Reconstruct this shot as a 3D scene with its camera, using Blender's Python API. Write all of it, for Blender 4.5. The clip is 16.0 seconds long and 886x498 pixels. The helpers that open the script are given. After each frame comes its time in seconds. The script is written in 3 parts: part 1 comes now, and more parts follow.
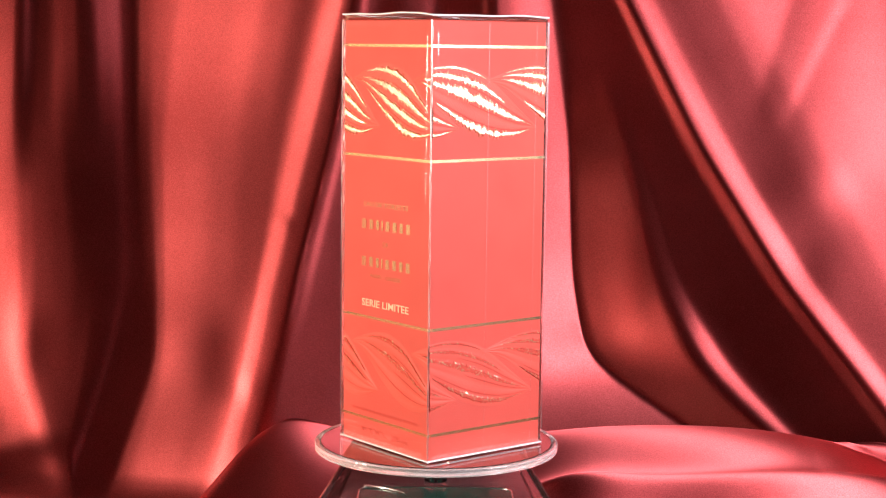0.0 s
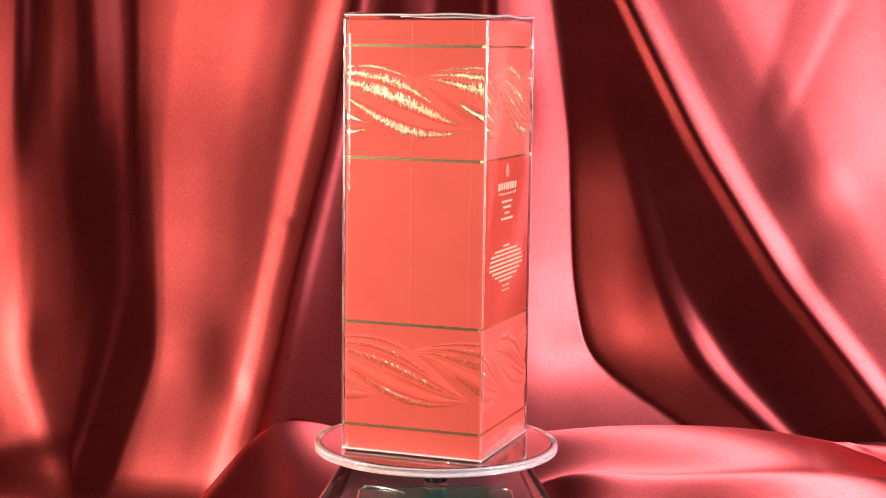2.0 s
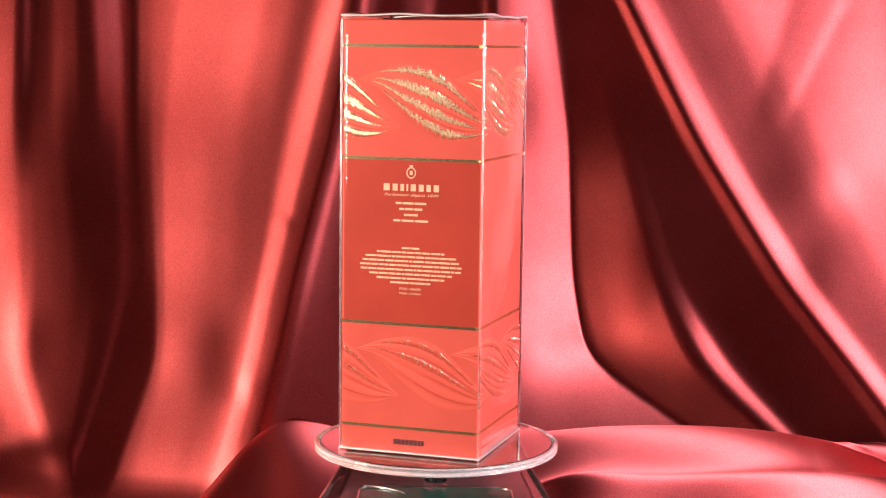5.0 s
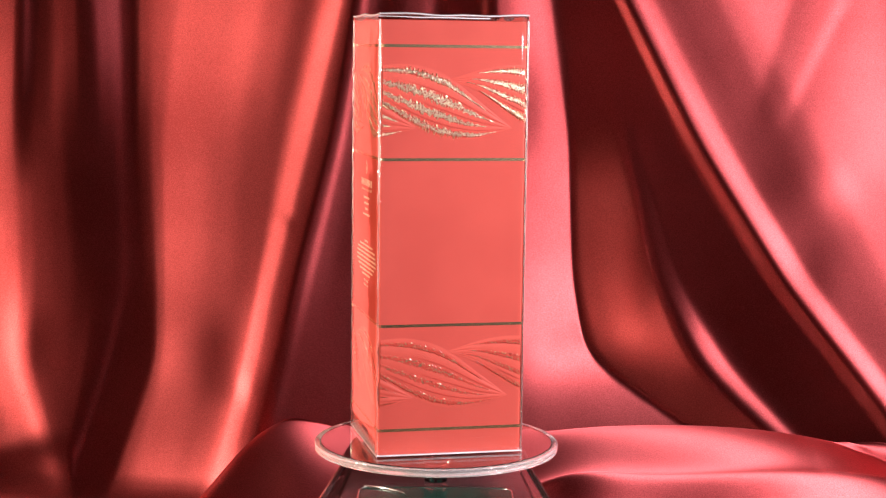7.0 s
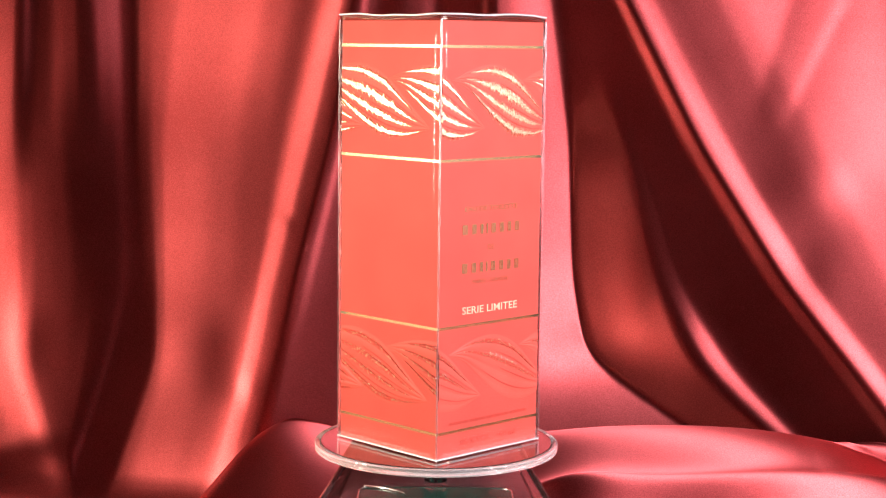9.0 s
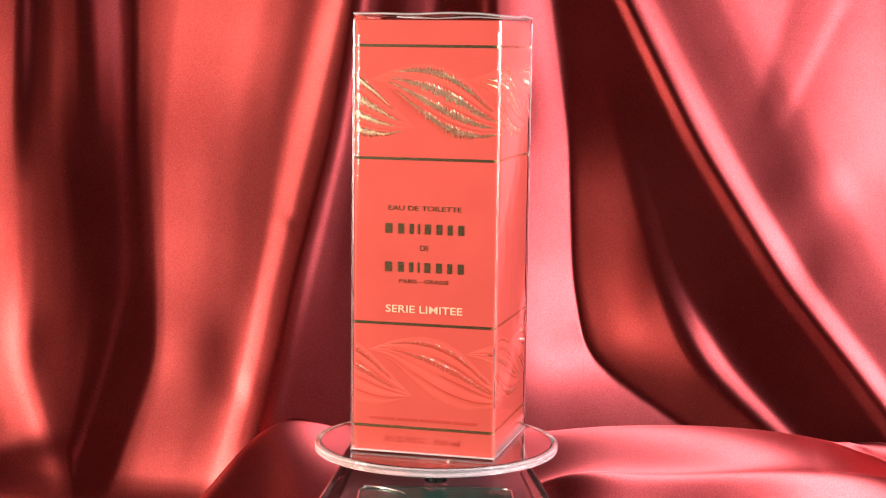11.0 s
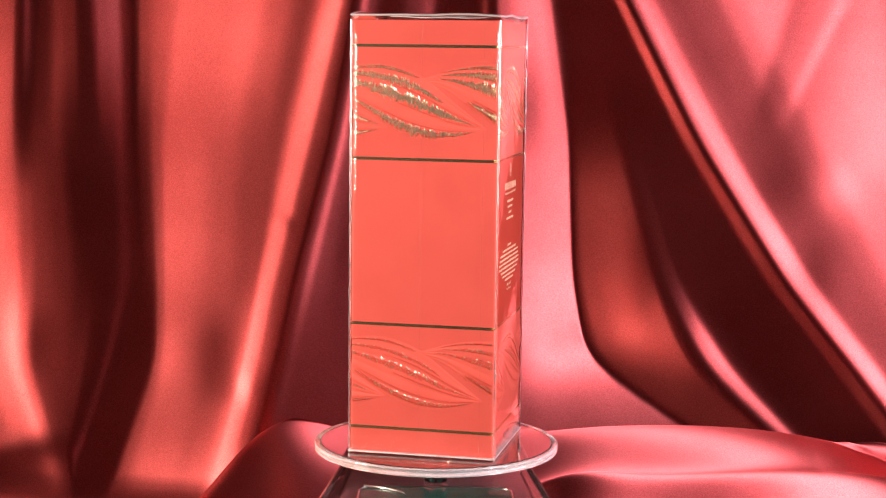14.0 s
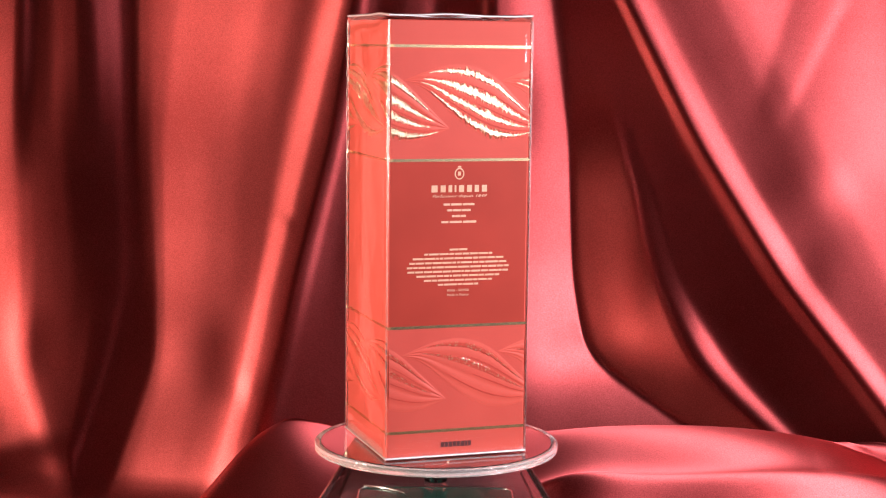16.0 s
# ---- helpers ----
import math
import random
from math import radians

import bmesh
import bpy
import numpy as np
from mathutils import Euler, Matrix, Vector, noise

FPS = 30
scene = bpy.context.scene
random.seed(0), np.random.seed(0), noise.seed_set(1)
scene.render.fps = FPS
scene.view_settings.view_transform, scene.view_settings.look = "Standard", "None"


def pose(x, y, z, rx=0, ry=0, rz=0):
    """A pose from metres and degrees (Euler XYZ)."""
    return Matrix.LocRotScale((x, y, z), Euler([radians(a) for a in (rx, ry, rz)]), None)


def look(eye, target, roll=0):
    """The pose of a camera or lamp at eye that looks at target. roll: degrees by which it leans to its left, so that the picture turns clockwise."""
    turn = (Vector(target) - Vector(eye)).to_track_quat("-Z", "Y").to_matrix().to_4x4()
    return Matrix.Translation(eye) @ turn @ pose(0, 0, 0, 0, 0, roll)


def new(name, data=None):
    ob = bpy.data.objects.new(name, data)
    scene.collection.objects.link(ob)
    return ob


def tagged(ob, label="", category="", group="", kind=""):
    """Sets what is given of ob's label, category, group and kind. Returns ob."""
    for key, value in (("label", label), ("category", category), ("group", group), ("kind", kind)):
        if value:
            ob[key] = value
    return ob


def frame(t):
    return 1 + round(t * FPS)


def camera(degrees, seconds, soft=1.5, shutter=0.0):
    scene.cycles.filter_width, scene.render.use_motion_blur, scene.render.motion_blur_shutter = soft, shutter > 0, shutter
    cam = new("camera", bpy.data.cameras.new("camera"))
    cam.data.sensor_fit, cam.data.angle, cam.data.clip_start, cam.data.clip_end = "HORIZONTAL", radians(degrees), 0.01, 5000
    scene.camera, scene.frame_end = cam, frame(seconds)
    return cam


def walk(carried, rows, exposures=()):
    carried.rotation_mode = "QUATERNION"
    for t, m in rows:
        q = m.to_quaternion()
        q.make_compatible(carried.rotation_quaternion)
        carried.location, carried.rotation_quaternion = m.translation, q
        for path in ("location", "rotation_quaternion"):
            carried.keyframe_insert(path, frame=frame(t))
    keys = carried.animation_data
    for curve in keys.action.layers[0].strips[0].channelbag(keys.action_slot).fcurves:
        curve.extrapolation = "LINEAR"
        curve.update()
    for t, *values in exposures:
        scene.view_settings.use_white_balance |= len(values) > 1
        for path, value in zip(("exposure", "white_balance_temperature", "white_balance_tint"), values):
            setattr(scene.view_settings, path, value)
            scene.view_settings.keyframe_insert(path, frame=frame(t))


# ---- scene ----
cam = camera(29.51, 16.0, soft=1.15)
CAMERA_POSE = pose(0.001, -0.6548, 0.1557, 83.089, 0, -0.067) @ pose(0, 0, 0, 0, 0, 0.723)
# the picture darkens a little each time a face throws a lamp back, and brightens when a face looks straight out
QUARTER = 90 / 29.367
DRIFT = ((0.0, 0.13), (1.0, 0.06), (1.4, -0.02), (1.8, -0.12), (2.1, -0.20), (2.5, -0.10))
EXPOSURES = sorted((1.49 + k * QUARTER + d, e) for k in range(-1, 6) for d, e in DRIFT)
walk(cam, [(0.0, CAMERA_POSE), (16.0, CAMERA_POSE)], exposures=[(t, e) for t, e in EXPOSURES if 0 <= t <= 16.2])

# ---- light: two lamps, one each side of the turntable, in a dim room ----
world = bpy.data.worlds.new("room_air")
scene.world = world
world.use_nodes = True
world.node_tree.nodes["Background"].inputs[0].default_value = (0.9, 0.85, 0.8, 1)
world.node_tree.nodes["Background"].inputs[1].default_value = 0.004


def disc_lamp(name, eye, target, size, watts, colour):
    data = bpy.data.lights.new(name, "AREA")
    data.shape, data.size, data.energy, data.color = "DISK", size, watts, colour
    ob = new(name, data)
    ob.matrix_world = look(eye, target)
    return ob


disc_lamp("desk_lamp_warm", (-0.50, -0.16, 0.145), (0, 0.06, 0.08), 0.17, 5.5, (1.0, 0.82, 0.66))
disc_lamp("desk_lamp_cool", (0.44, -0.27, 0.225), (0, 0.06, 0.08), 0.17, 6.0, (1.0, 0.90, 0.98))


# ---- materials ----
def material(name):
    m = bpy.data.materials.new(name)
    m.use_nodes = True
    n, l = m.node_tree.nodes, m.node_tree.links
    return m, n, l, n["Principled BSDF"]


def noise_node(n, l, scale, detail=3.0, space="Object"):
    tc = n.new("ShaderNodeTexCoord")
    t = n.new("ShaderNodeTexNoise")
    t.inputs["Scale"].default_value, t.inputs["Detail"].default_value = scale, detail
    l.new(tc.outputs[space], t.inputs["Vector"])
    return t


def ramp(n, l, fac, a, b, lo=0.3, hi=0.7):
    r = n.new("ShaderNodeValToRGB")
    r.color_ramp.elements[0].position, r.color_ramp.elements[1].position = lo, hi
    r.color_ramp.elements[0].color, r.color_ramp.elements[1].color = (*a, 1), (*b, 1)
    l.new(fac, r.inputs["Fac"])
    return r.outputs["Color"]


def bump(n, l, height, strength, distance, bsdf, socket="Normal"):
    b = n.new("ShaderNodeBump")
    b.inputs["Strength"].default_value, b.inputs["Distance"].default_value = strength, distance
    l.new(height, b.inputs["Height"])
    l.new(b.outputs["Normal"], bsdf.inputs[socket])
    return b


def satin_material():
    """Satin: a long gloss across its threads, which run sideways."""
    m, n, l, p = material("red_satin")
    broad = noise_node(n, l, 14.0, 4.0)
    speck = noise_node(n, l, 1700.0, 3.0)
    both = n.new("ShaderNodeMath")
    both.operation = "MULTIPLY_ADD"
    both.inputs[1].default_value = 1.3
    l.new(speck.outputs["Fac"], both.inputs[0])
    shift = n.new("ShaderNodeMath")
    shift.operation = "SUBTRACT"
    shift.inputs[1].default_value = 0.65
    l.new(broad.outputs["Fac"], shift.inputs[0])
    l.new(shift.outputs[0], both.inputs[2])
    l.new(ramp(n, l, both.outputs[0], (0.41, 0.066, 0.067), (0.65, 0.124, 0.126), 0.2, 0.8), p.inputs["Base Color"])
    p.inputs["Metallic"].default_value = 0.99
    p.inputs["Anisotropic"].default_value = 1.0
    p.distribution = "GGX"
    along = n.new("ShaderNodeTangent")
    along.direction_type, along.uv_map = "UV_MAP", "weave"
    l.new(along.outputs["Tangent"], p.inputs["Tangent"])
    grain = noise_node(n, l, 1500.0, 3.0)
    r = n.new("ShaderNodeMapRange")
    r.inputs["To Min"].default_value, r.inputs["To Max"].default_value = 0.43, 0.53
    l.new(grain.outputs["Fac"], r.inputs["Value"])
    l.new(r.outputs["Result"], p.inputs["Roughness"])
    bump(n, l, grain.outputs["Fac"], 0.12, 0.0002, p)
    return m


def print_material(name, a, b, rough=0.55):
    m, n, l, p = material(name)
    t = noise_node(n, l, 60.0, 5.0)
    l.new(ramp(n, l, t.outputs["Fac"], a, b), p.inputs["Base Color"])
    p.inputs["Roughness"].default_value = rough
    p.inputs["Specular IOR Level"].default_value = 0.2
    fine = noise_node(n, l, 1800.0, 2.0)
    bump(n, l, fine.outputs["Fac"], 0.15, 0.0001, p)
    return m


def foil_material(name, a, b, rough, relief, scale=900.0, worn=0.0):
    m, n, l, p = material(name)
    t = noise_node(n, l, scale, 3.0)
    l.new(ramp(n, l, t.outputs["Fac"], a, b), p.inputs["Base Color"])
    p.inputs["Metallic"].default_value = 1.0
    p.inputs["Roughness"].default_value = rough
    bump(n, l, t.outputs["Fac"], relief, 0.0004, p)
    if worn:
        # speckled cover: the red card shows between the grains of foil
        grains = noise_node(n, l, 1700.0, 2.0)
        cover = ramp(n, l, grains.outputs["Fac"], (1, 1, 1), (0, 0, 0), worn, worn + 0.09)
        card = n.new("ShaderNodeMix")
        card.data_type = "RGBA"
        card.inputs["A"].default_value = (0.46, 0.065, 0.044, 1)
        l.new(cover, card.inputs["Factor"])
        l.new(p.inputs["Base Color"].links[0].from_socket, card.inputs["B"])
        l.new(card.outputs["Result"], p.inputs["Base Color"])
        l.new(cover, p.inputs["Metallic"])
    return m


def film_material():
    """Clear wrapping film: see-through, with a gloss that grows at a slant."""
    m, n, l, p = material("clear_film")
    n.remove(p)
    clear, gloss, mix, fr = (n.new("ShaderNodeBsdfTransparent"), n.new("ShaderNodeBsdfGlossy"), n.new("ShaderNodeMixShader"),
                             n.new("ShaderNodeFresnel"))
    fr.inputs["IOR"].default_value = 1.44
    gloss.inputs["Roughness"].default_value = 0.075
    t = noise_node(n, l, 36.0, 3.0)
    b = n.new("ShaderNodeBump")
    b.inputs["Strength"].default_value, b.inputs["Distance"].default_value = 0.27, 0.002
    l.new(t.outputs["Fac"], b.inputs["Height"])
    l.new(b.outputs["Normal"], gloss.inputs["Normal"])
    l.new(fr.outputs["Fac"], mix.inputs["Fac"])
    l.new(clear.outputs[0], mix.inputs[1])
    l.new(gloss.outputs[0], mix.inputs[2])
    l.new(mix.outputs[0], n["Material Output"].inputs["Surface"])
    return m


def crease_material(name, rough, least, most):
    """Creased film: partly see-through, with a blunt bright gloss."""
    m, n, l, p = material(name)
    n.remove(p)
    clear, gloss, mix = n.new("ShaderNodeBsdfTransparent"), n.new("ShaderNodeBsdfGlossy"), n.new("ShaderNodeMixShader")
    gloss.inputs["Roughness"].default_value = rough
    t = noise_node(n, l, 160.0, 2.0)
    r = n.new("ShaderNodeMapRange")
    r.inputs["To Min"].default_value, r.inputs["To Max"].default_value = least, most
    l.new(t.outputs["Fac"], r.inputs["Value"])
    l.new(r.outputs["Result"], mix.inputs["Fac"])
    l.new(clear.outputs[0], mix.inputs[1])
    l.new(gloss.outputs[0], mix.inputs[2])
    l.new(mix.outputs[0], n["Material Output"].inputs["Surface"])
    return m


def glass_material(name, colour, rough=0.0, clear=1.0):
    m, n, l, p = material(name)
    p.inputs["Base Color"].default_value = (*colour, 1)
    p.inputs["Transmission Weight"].default_value = clear
    p.inputs["Roughness"].default_value = rough
    p.inputs["IOR"].default_value = 1.49
    return m


def plain_material(name, a, b, rough, scale=40.0, metal=0.0):
    m, n, l, p = material(name)
    t = noise_node(n, l, scale, 4.0)
    l.new(ramp(n, l, t.outputs["Fac"], a, b), p.inputs["Base Color"])
    p.inputs["Roughness"].default_value, p.inputs["Metallic"].default_value = rough, metal
    return m


SATIN = satin_material()
CARTON = print_material("red_carton", (0.48, 0.076, 0.056), (0.52, 0.087, 0.064))
PANEL = print_material("deep_red_print", (0.33, 0.036, 0.021), (0.37, 0.042, 0.025))
STRAND = print_material("coral_emboss", (0.54, 0.092, 0.066), (0.59, 0.108, 0.078), 0.5)
# darker red: paints relief shade on the braid, and some small print
SHADE_INK = print_material("dark_red_shade_and_print", (0.42, 0.052, 0.036), (0.46, 0.060, 0.042))
FOIL = foil_material("gold_foil", (0.72, 0.55, 0.30), (0.86, 0.70, 0.44), 0.27, 0.05)
SPECK = foil_material("speckled_gold_foil", (0.70, 0.58, 0.36), (0.95, 0.84, 0.62), 0.28, 0.32, 2200.0, 0.52)
# sparser foil; its gold is darkened to paint the missing lamp reflection
SPARSE = foil_material("sparse_dulled_gold_foil", (0.50, 0.40, 0.23), (0.78, 0.66, 0.44), 0.30, 0.16, 2200.0, 0.36)
INK = plain_material("cream_ink", (0.64, 0.40, 0.26), (0.72, 0.48, 0.33), 0.4, 300.0)
CREAM = plain_material("bright_cream_ink", (0.74, 0.52, 0.34), (0.80, 0.60, 0.42), 0.4, 300.0)
STAMP = plain_material("dark_stamp_ink", (0.07, 0.012, 0.012), (0.10, 0.02, 0.02), 0.5, 900.0)
FILM = film_material()
CREASE = crease_material("creased_film", 0.35, 0.0, 0.3)
HAZE = crease_material("hazy_folded_film", 0.55, 0.32, 0.72)
SEAM = crease_material("film_seam", 0.4, 0.03, 0.24)
ACRYLIC = glass_material("clear_acrylic", (0.93, 0.92, 0.92))
FROST = glass_material("ground_acrylic_rim", (0.92, 0.86, 0.85), 0.03, 0.86)
HUB = glass_material("clear_hub", (0.75, 0.72, 0.72), 0.02)
CORE = plain_material("dark_plastic", (0.030, 0.014, 0.016), (0.045, 0.02, 0.022), 0.25)
CELL = plain_material("solar_cell_green", (0.008, 0.026, 0.020), (0.014, 0.040, 0.030), 0.08, 25.0)
EDGE = plain_material("dark_edge", (0.02, 0.015, 0.015), (0.035, 0.025, 0.025), 0.2)
WIRE = plain_material("silver_wire", (0.75, 0.75, 0.72), (0.85, 0.85, 0.82), 0.25, 200.0, 1.0)
PLASTER = plain_material("dim_plaster", (0.03, 0.027, 0.026), (0.04, 0.036, 0.034), 0.9, 6.0)
TIMBER = plain_material("brown_timber", (0.10, 0.055, 0.03), (0.16, 0.09, 0.05), 0.5, 12.0)


# ---- mesh helpers ----
def part(name, bm, mat, parent=None, label="", smooth=False):
    me = bpy.data.meshes.new(name)
    bm.to_mesh(me)
    bm.free()
    me.materials.append(mat)
    if smooth:
        me.polygons.foreach_set("use_smooth", [True] * len(me.polygons))
    ob = new(name, me)
    ob.parent = parent
    return tagged(ob, label) if label else ob


def block(lo, hi, bevel=0.0, segments=2):
    bm = bmesh.new()
    bmesh.ops.create_cube(bm, size=1.0)
    for v in bm.verts:
        v.co = Vector([lo[i] if v.co[i] < 0 else hi[i] for i in range(3)])
    if bevel:
        bmesh.ops.bevel(bm, geom=list(bm.edges), offset=bevel, segments=segments, affect="EDGES", profile=0.5)
    return bm


def lathe(profile, steps=96):
    """Turn a closed outline of (radius, height) about the z axis."""
    bm = bmesh.new()
    rings = []
    for k in range(steps):
        a = 2 * math.pi * k / steps
        rings.append([bm.verts.new((r * math.cos(a), r * math.sin(a), z)) for r, z in profile])
    n = len(profile)
    for k in range(steps):
        p, q = rings[k], rings[(k + 1) % steps]
        for i in range(n):
            j = (i + 1) % n
            bm.faces.new((p[i], q[i], q[j], p[j]))
    bmesh.ops.remove_doubles(bm, verts=bm.verts, dist=1e-7)
    bmesh.ops.recalc_face_normals(bm, faces=bm.faces)
    return bm


def prism(points, z0, z1, bevel=0.0):
    """An upright prism over a flat outline."""
    bm = bmesh.new()
    low = [bm.verts.new((x, y, z0)) for x, y in points]
    high = [bm.verts.new((x, y, z1)) for x, y in points]
    bm.faces.new(low[::-1])
    bm.faces.new(high)
    for i in range(len(points)):
        j = (i + 1) % len(points)
        bm.faces.new((low[i], low[j], high[j], high[i]))
    if bevel:
        bmesh.ops.bevel(bm, geom=list(bm.edges), offset=bevel, segments=2, affect="EDGES")
    return bm


def tube(points, radius, sides=8):
    bm = bmesh.new()
    rings = []
    for i, p in enumerate(points):
        d = (Vector(points[min(i + 1, len(points) - 1)]) - Vector(points[max(i - 1, 0)])).normalized()
        u = d.orthogonal().normalized()
        v = d.cross(u)
        rings.append([bm.verts.new(Vector(p) + radius * (math.cos(a) * u + math.sin(a) * v))
                      for a in (2 * math.pi * k / sides for k in range(sides))])
    for p, q in zip(rings, rings[1:]):
        for k in range(sides):
            bm.faces.new((p[k], p[(k + 1) % sides], q[(k + 1) % sides], q[k]))
    return bm


# ---- the room: table, walls, floor and ceiling ----
TABLE_Z = -0.085
ROOM = (-1.5, 1.5, -2.2, 0.62, -0.80, 1.7)


def room():
    x0, x1, y0, y1, z0, z1 = ROOM
    w = 0.1
    for name, lo, hi in (("wall_north", (x0 - w, y1, z0), (x1 + w, y1 + w, z1)), ("wall_south", (x0 - w, y0 - w, z0), (x1 + w, y0, z1)),
                         ("wall_west", (x0 - w, y0, z0), (x0, y1, z1)), ("wall_east", (x1, y0, z0), (x1 + w, y1, z1)),
                         ("floor", (x0 - w, y0 - w, z0 - w), (x1 + w, y1 + w, z0)), ("ceiling", (x0 - w, y0 - w, z1), (x1 + w, y1 + w, z1 + w))):
        tagged(part(name, block(lo, hi), PLASTER), "plain dim plaster surface of the dark room", "room", kind="structure")


def table():
    t = tagged(new("table"), "brown timber table hidden under the red satin cloth", "table")
    top = TABLE_Z - 0.006
    part("tabletop", block((-0.75, -0.45, top - 0.03), (0.75, 0.58, top), 0.003), TIMBER, t)
    for x in (-0.70, 0.65):
        for y in (-0.4, 0.5):
            part("leg", block((x, y, ROOM[4]), (x + 0.05, y + 0.05, top - 0.03), 0.002), TIMBER, t)


# ---- the satin cloth: it hangs behind the turntable and sweeps forward over the table ----
# Each fold line is where the cloth has one lie: its way across at five heights (cm) and how far it turns at the top, half way and low down (-1 faces one lamp, 1 the other, 0 between).
HEIGHTS = (0.1795, 0.104, 0.029, -0.016, -0.070)
FOLDS = []


def fold_line(top, high, middle, low, foot, slant, slant_mid=None, slant_low=None):
    mid = slant if slant_mid is None else slant_mid
    FOLDS.append((np.array((top, high, middle, low, foot)) / 100, (slant, mid, mid if slant_low is None else slant_low)))


fold_line(-54.32, -54.32, -54.32, -54.32, -54.32, 0.3)
fold_line(-30.10, -30.10, -30.10, -30.10, -30.10, 0.3)
fold_line(-25.65, -25.80, -25.80, -25.61, -24.24, 0.33, -0.78, -0.64)
fold_line(-23.86, -23.96, -23.96, -23.82, -21.91, -0.58, -0.84, -0.83)
fold_line(-23.26, -23.50, -23.04, -22.98, -20.66, -0.56, -0.81, -0.92)
fold_line(-22.52, -22.73, -22.42, -22.39, -20.20, 0.51, -0.72, -0.81)
fold_line(-21.80, -21.98, -21.50, -21.77, -19.89, -0.15, -0.64, -0.62)
fold_line(-20.96, -20.98, -20.27, -20.92, -19.59, -0.47, -0.54, -0.54)
fold_line(-20.11, -20.11, -18.90, -19.22, -19.98, -0.42, -0.12, -0.47)
fold_line(-19.52, -19.23, -18.30, -18.67, -19.86, 0.15, 0, -0.15)
fold_line(-18.80, -18.35, -17.71, -18.32, -19.71, 0.64, 0, 0.07)
fold_line(-17.92, -17.61, -17.08, -17.87, -19.50, 0.67, 0.2, 0.33)
fold_line(-17.34, -17.16, -16.51, -17.37, -19.13, 0.33, 0.07, 0)
fold_line(-16.58, -16.55, -15.83, -15.68, -17.49, -0.56, -0.47, -0.07)
fold_line(-15.34, -15.70, -15.34, -15.19, -16.87, -0.64, -0.75, -0.65)
fold_line(-14.07, -15.00, -14.84, -14.69, -15.87, -0.71, -0.83, -0.72)
fold_line(-11.85, -13.72, -13.73, -13.27, -14.55, -0.72, -0.83, -0.71)
fold_line(-10.26, -11.81, -11.67, -12.01, -13.55, -0.75, -0.77, -0.68)
fold_line(-8.68, -10.06, -10.73, -11.38, -12.52, -0.69, -0.71, -0.71)
fold_line(-7.28, -8.95, -10.03, -10.76, -12.05, -0.6, -0.71, -0.78)
fold_line(-5.88, -7.85, -9.53, -10.38, -11.68, -0.83, -0.89, -0.91)
fold_line(-5.50, -7.22, -9.09, -9.98, -11.18, -0.83, -0.89, -0.84)
fold_line(-5.19, -6.75, -8.52, -9.42, -10.65, -0.64, -0.66, -0.66)
fold_line(-4.89, -6.14, -8.05, -8.99, -10.18, -0.47, -0.56, -0.52)
fold_line(-4.59, -5.77, -7.60, -8.43, -9.72, 0.42, 0.47, 0.33)
fold_line(-4.19, -5.31, -7.05, -7.98, -9.27, 0.78, 0.72, 0.56)
fold_line(-3.74, -4.86, -6.53, -7.52, -8.67, 0.6, 0.56, 0.51)
fold_line(-2.83, -4.00, -5.30, -5.69, -5.94, 0.15, 0.42, 0.51)
fold_line(-1.61, -1.65, -1.66, -1.66, -1.68, 0.56, 0.47, 0.33)
fold_line(-0.69, -0.76, -0.76, -0.76, -0.79, 0.67, 0.47, 0.33)
fold_line(0.22, 0.32, 0.42, 0.46, 0.50, 0.07, 0.15, 0.15)
fold_line(1.69, 1.80, 1.90, 1.94, 1.97, 0, 0.15, 0.33)
fold_line(2.30, 2.41, 2.52, 2.55, 2.64, -0.56, 0.33, 0.47)
fold_line(3.09, 3.09, 3.10, 3.26, 3.56, 0.75, 0.69, 0.71)
fold_line(4.35, 4.48, 4.78, 5.09, 8.69, 0.86, 0.75, 0.8)
fold_line(5.12, 6.36, 6.64, 7.28, 14.92, 0.88, 0.77, 0.9)
fold_line(5.79, 6.99, 7.33, 8.07, 16.53, 0.83, 0.78, 0.95)
fold_line(6.10, 7.29, 7.58, 8.39, 16.96, 0.47, -0.51, -0.56)
fold_line(6.37, 7.65, 7.94, 8.99, 17.45, 0.15, -0.66, -0.83)
fold_line(6.71, 8.65, 9.70, 11.28, 18.32, 0.07, -0.68, -0.89)
fold_line(6.95, 9.50, 11.49, 13.33, 19.74, 0, -0.66, -0.86)
fold_line(7.19, 9.95, 11.94, 14.16, 20.11, 0, -0.15, 0.15)
fold_line(7.37, 10.23, 12.39, 14.72, 20.63, 0, 0.15, 0.81)
fold_line(7.55, 10.47, 12.86, 15.47, 21.09, 0, 0.24, 0.91)
fold_line(7.92, 10.77, 13.38, 16.32, 21.29, 0, 0, 0.33)
fold_line(8.46, 11.37, 14.24, 17.28, 21.80, 0)
fold_line(9.11, 12.86, 17.51, 21.07, 25.15, 0)
fold_line(9.38, 13.24, 17.80, 21.45, 25.51, -0.78, -0.73, -0.62)
fold_line(9.82, 13.74, 18.46, 22.08, 26.12, -0.78, -0.71, -0.64)
fold_line(10.18, 14.14, 18.84, 22.46, 26.49, 0.75, 0.75, 0.71)
fold_line(10.70, 14.73, 19.38, 22.94, 26.99, 0.93, 0.92, 0.91)
fold_line(11.16, 15.29, 19.96, 23.48, 27.35, 0.89, 0.91, 0.89)
fold_line(11.93, 15.90, 20.45, 23.96, 27.74, 0.75, 0.68, 0.66)
fold_line(12.69, 16.66, 21.11, 24.62, 28.24, 0.72, 0.66, 0.62)
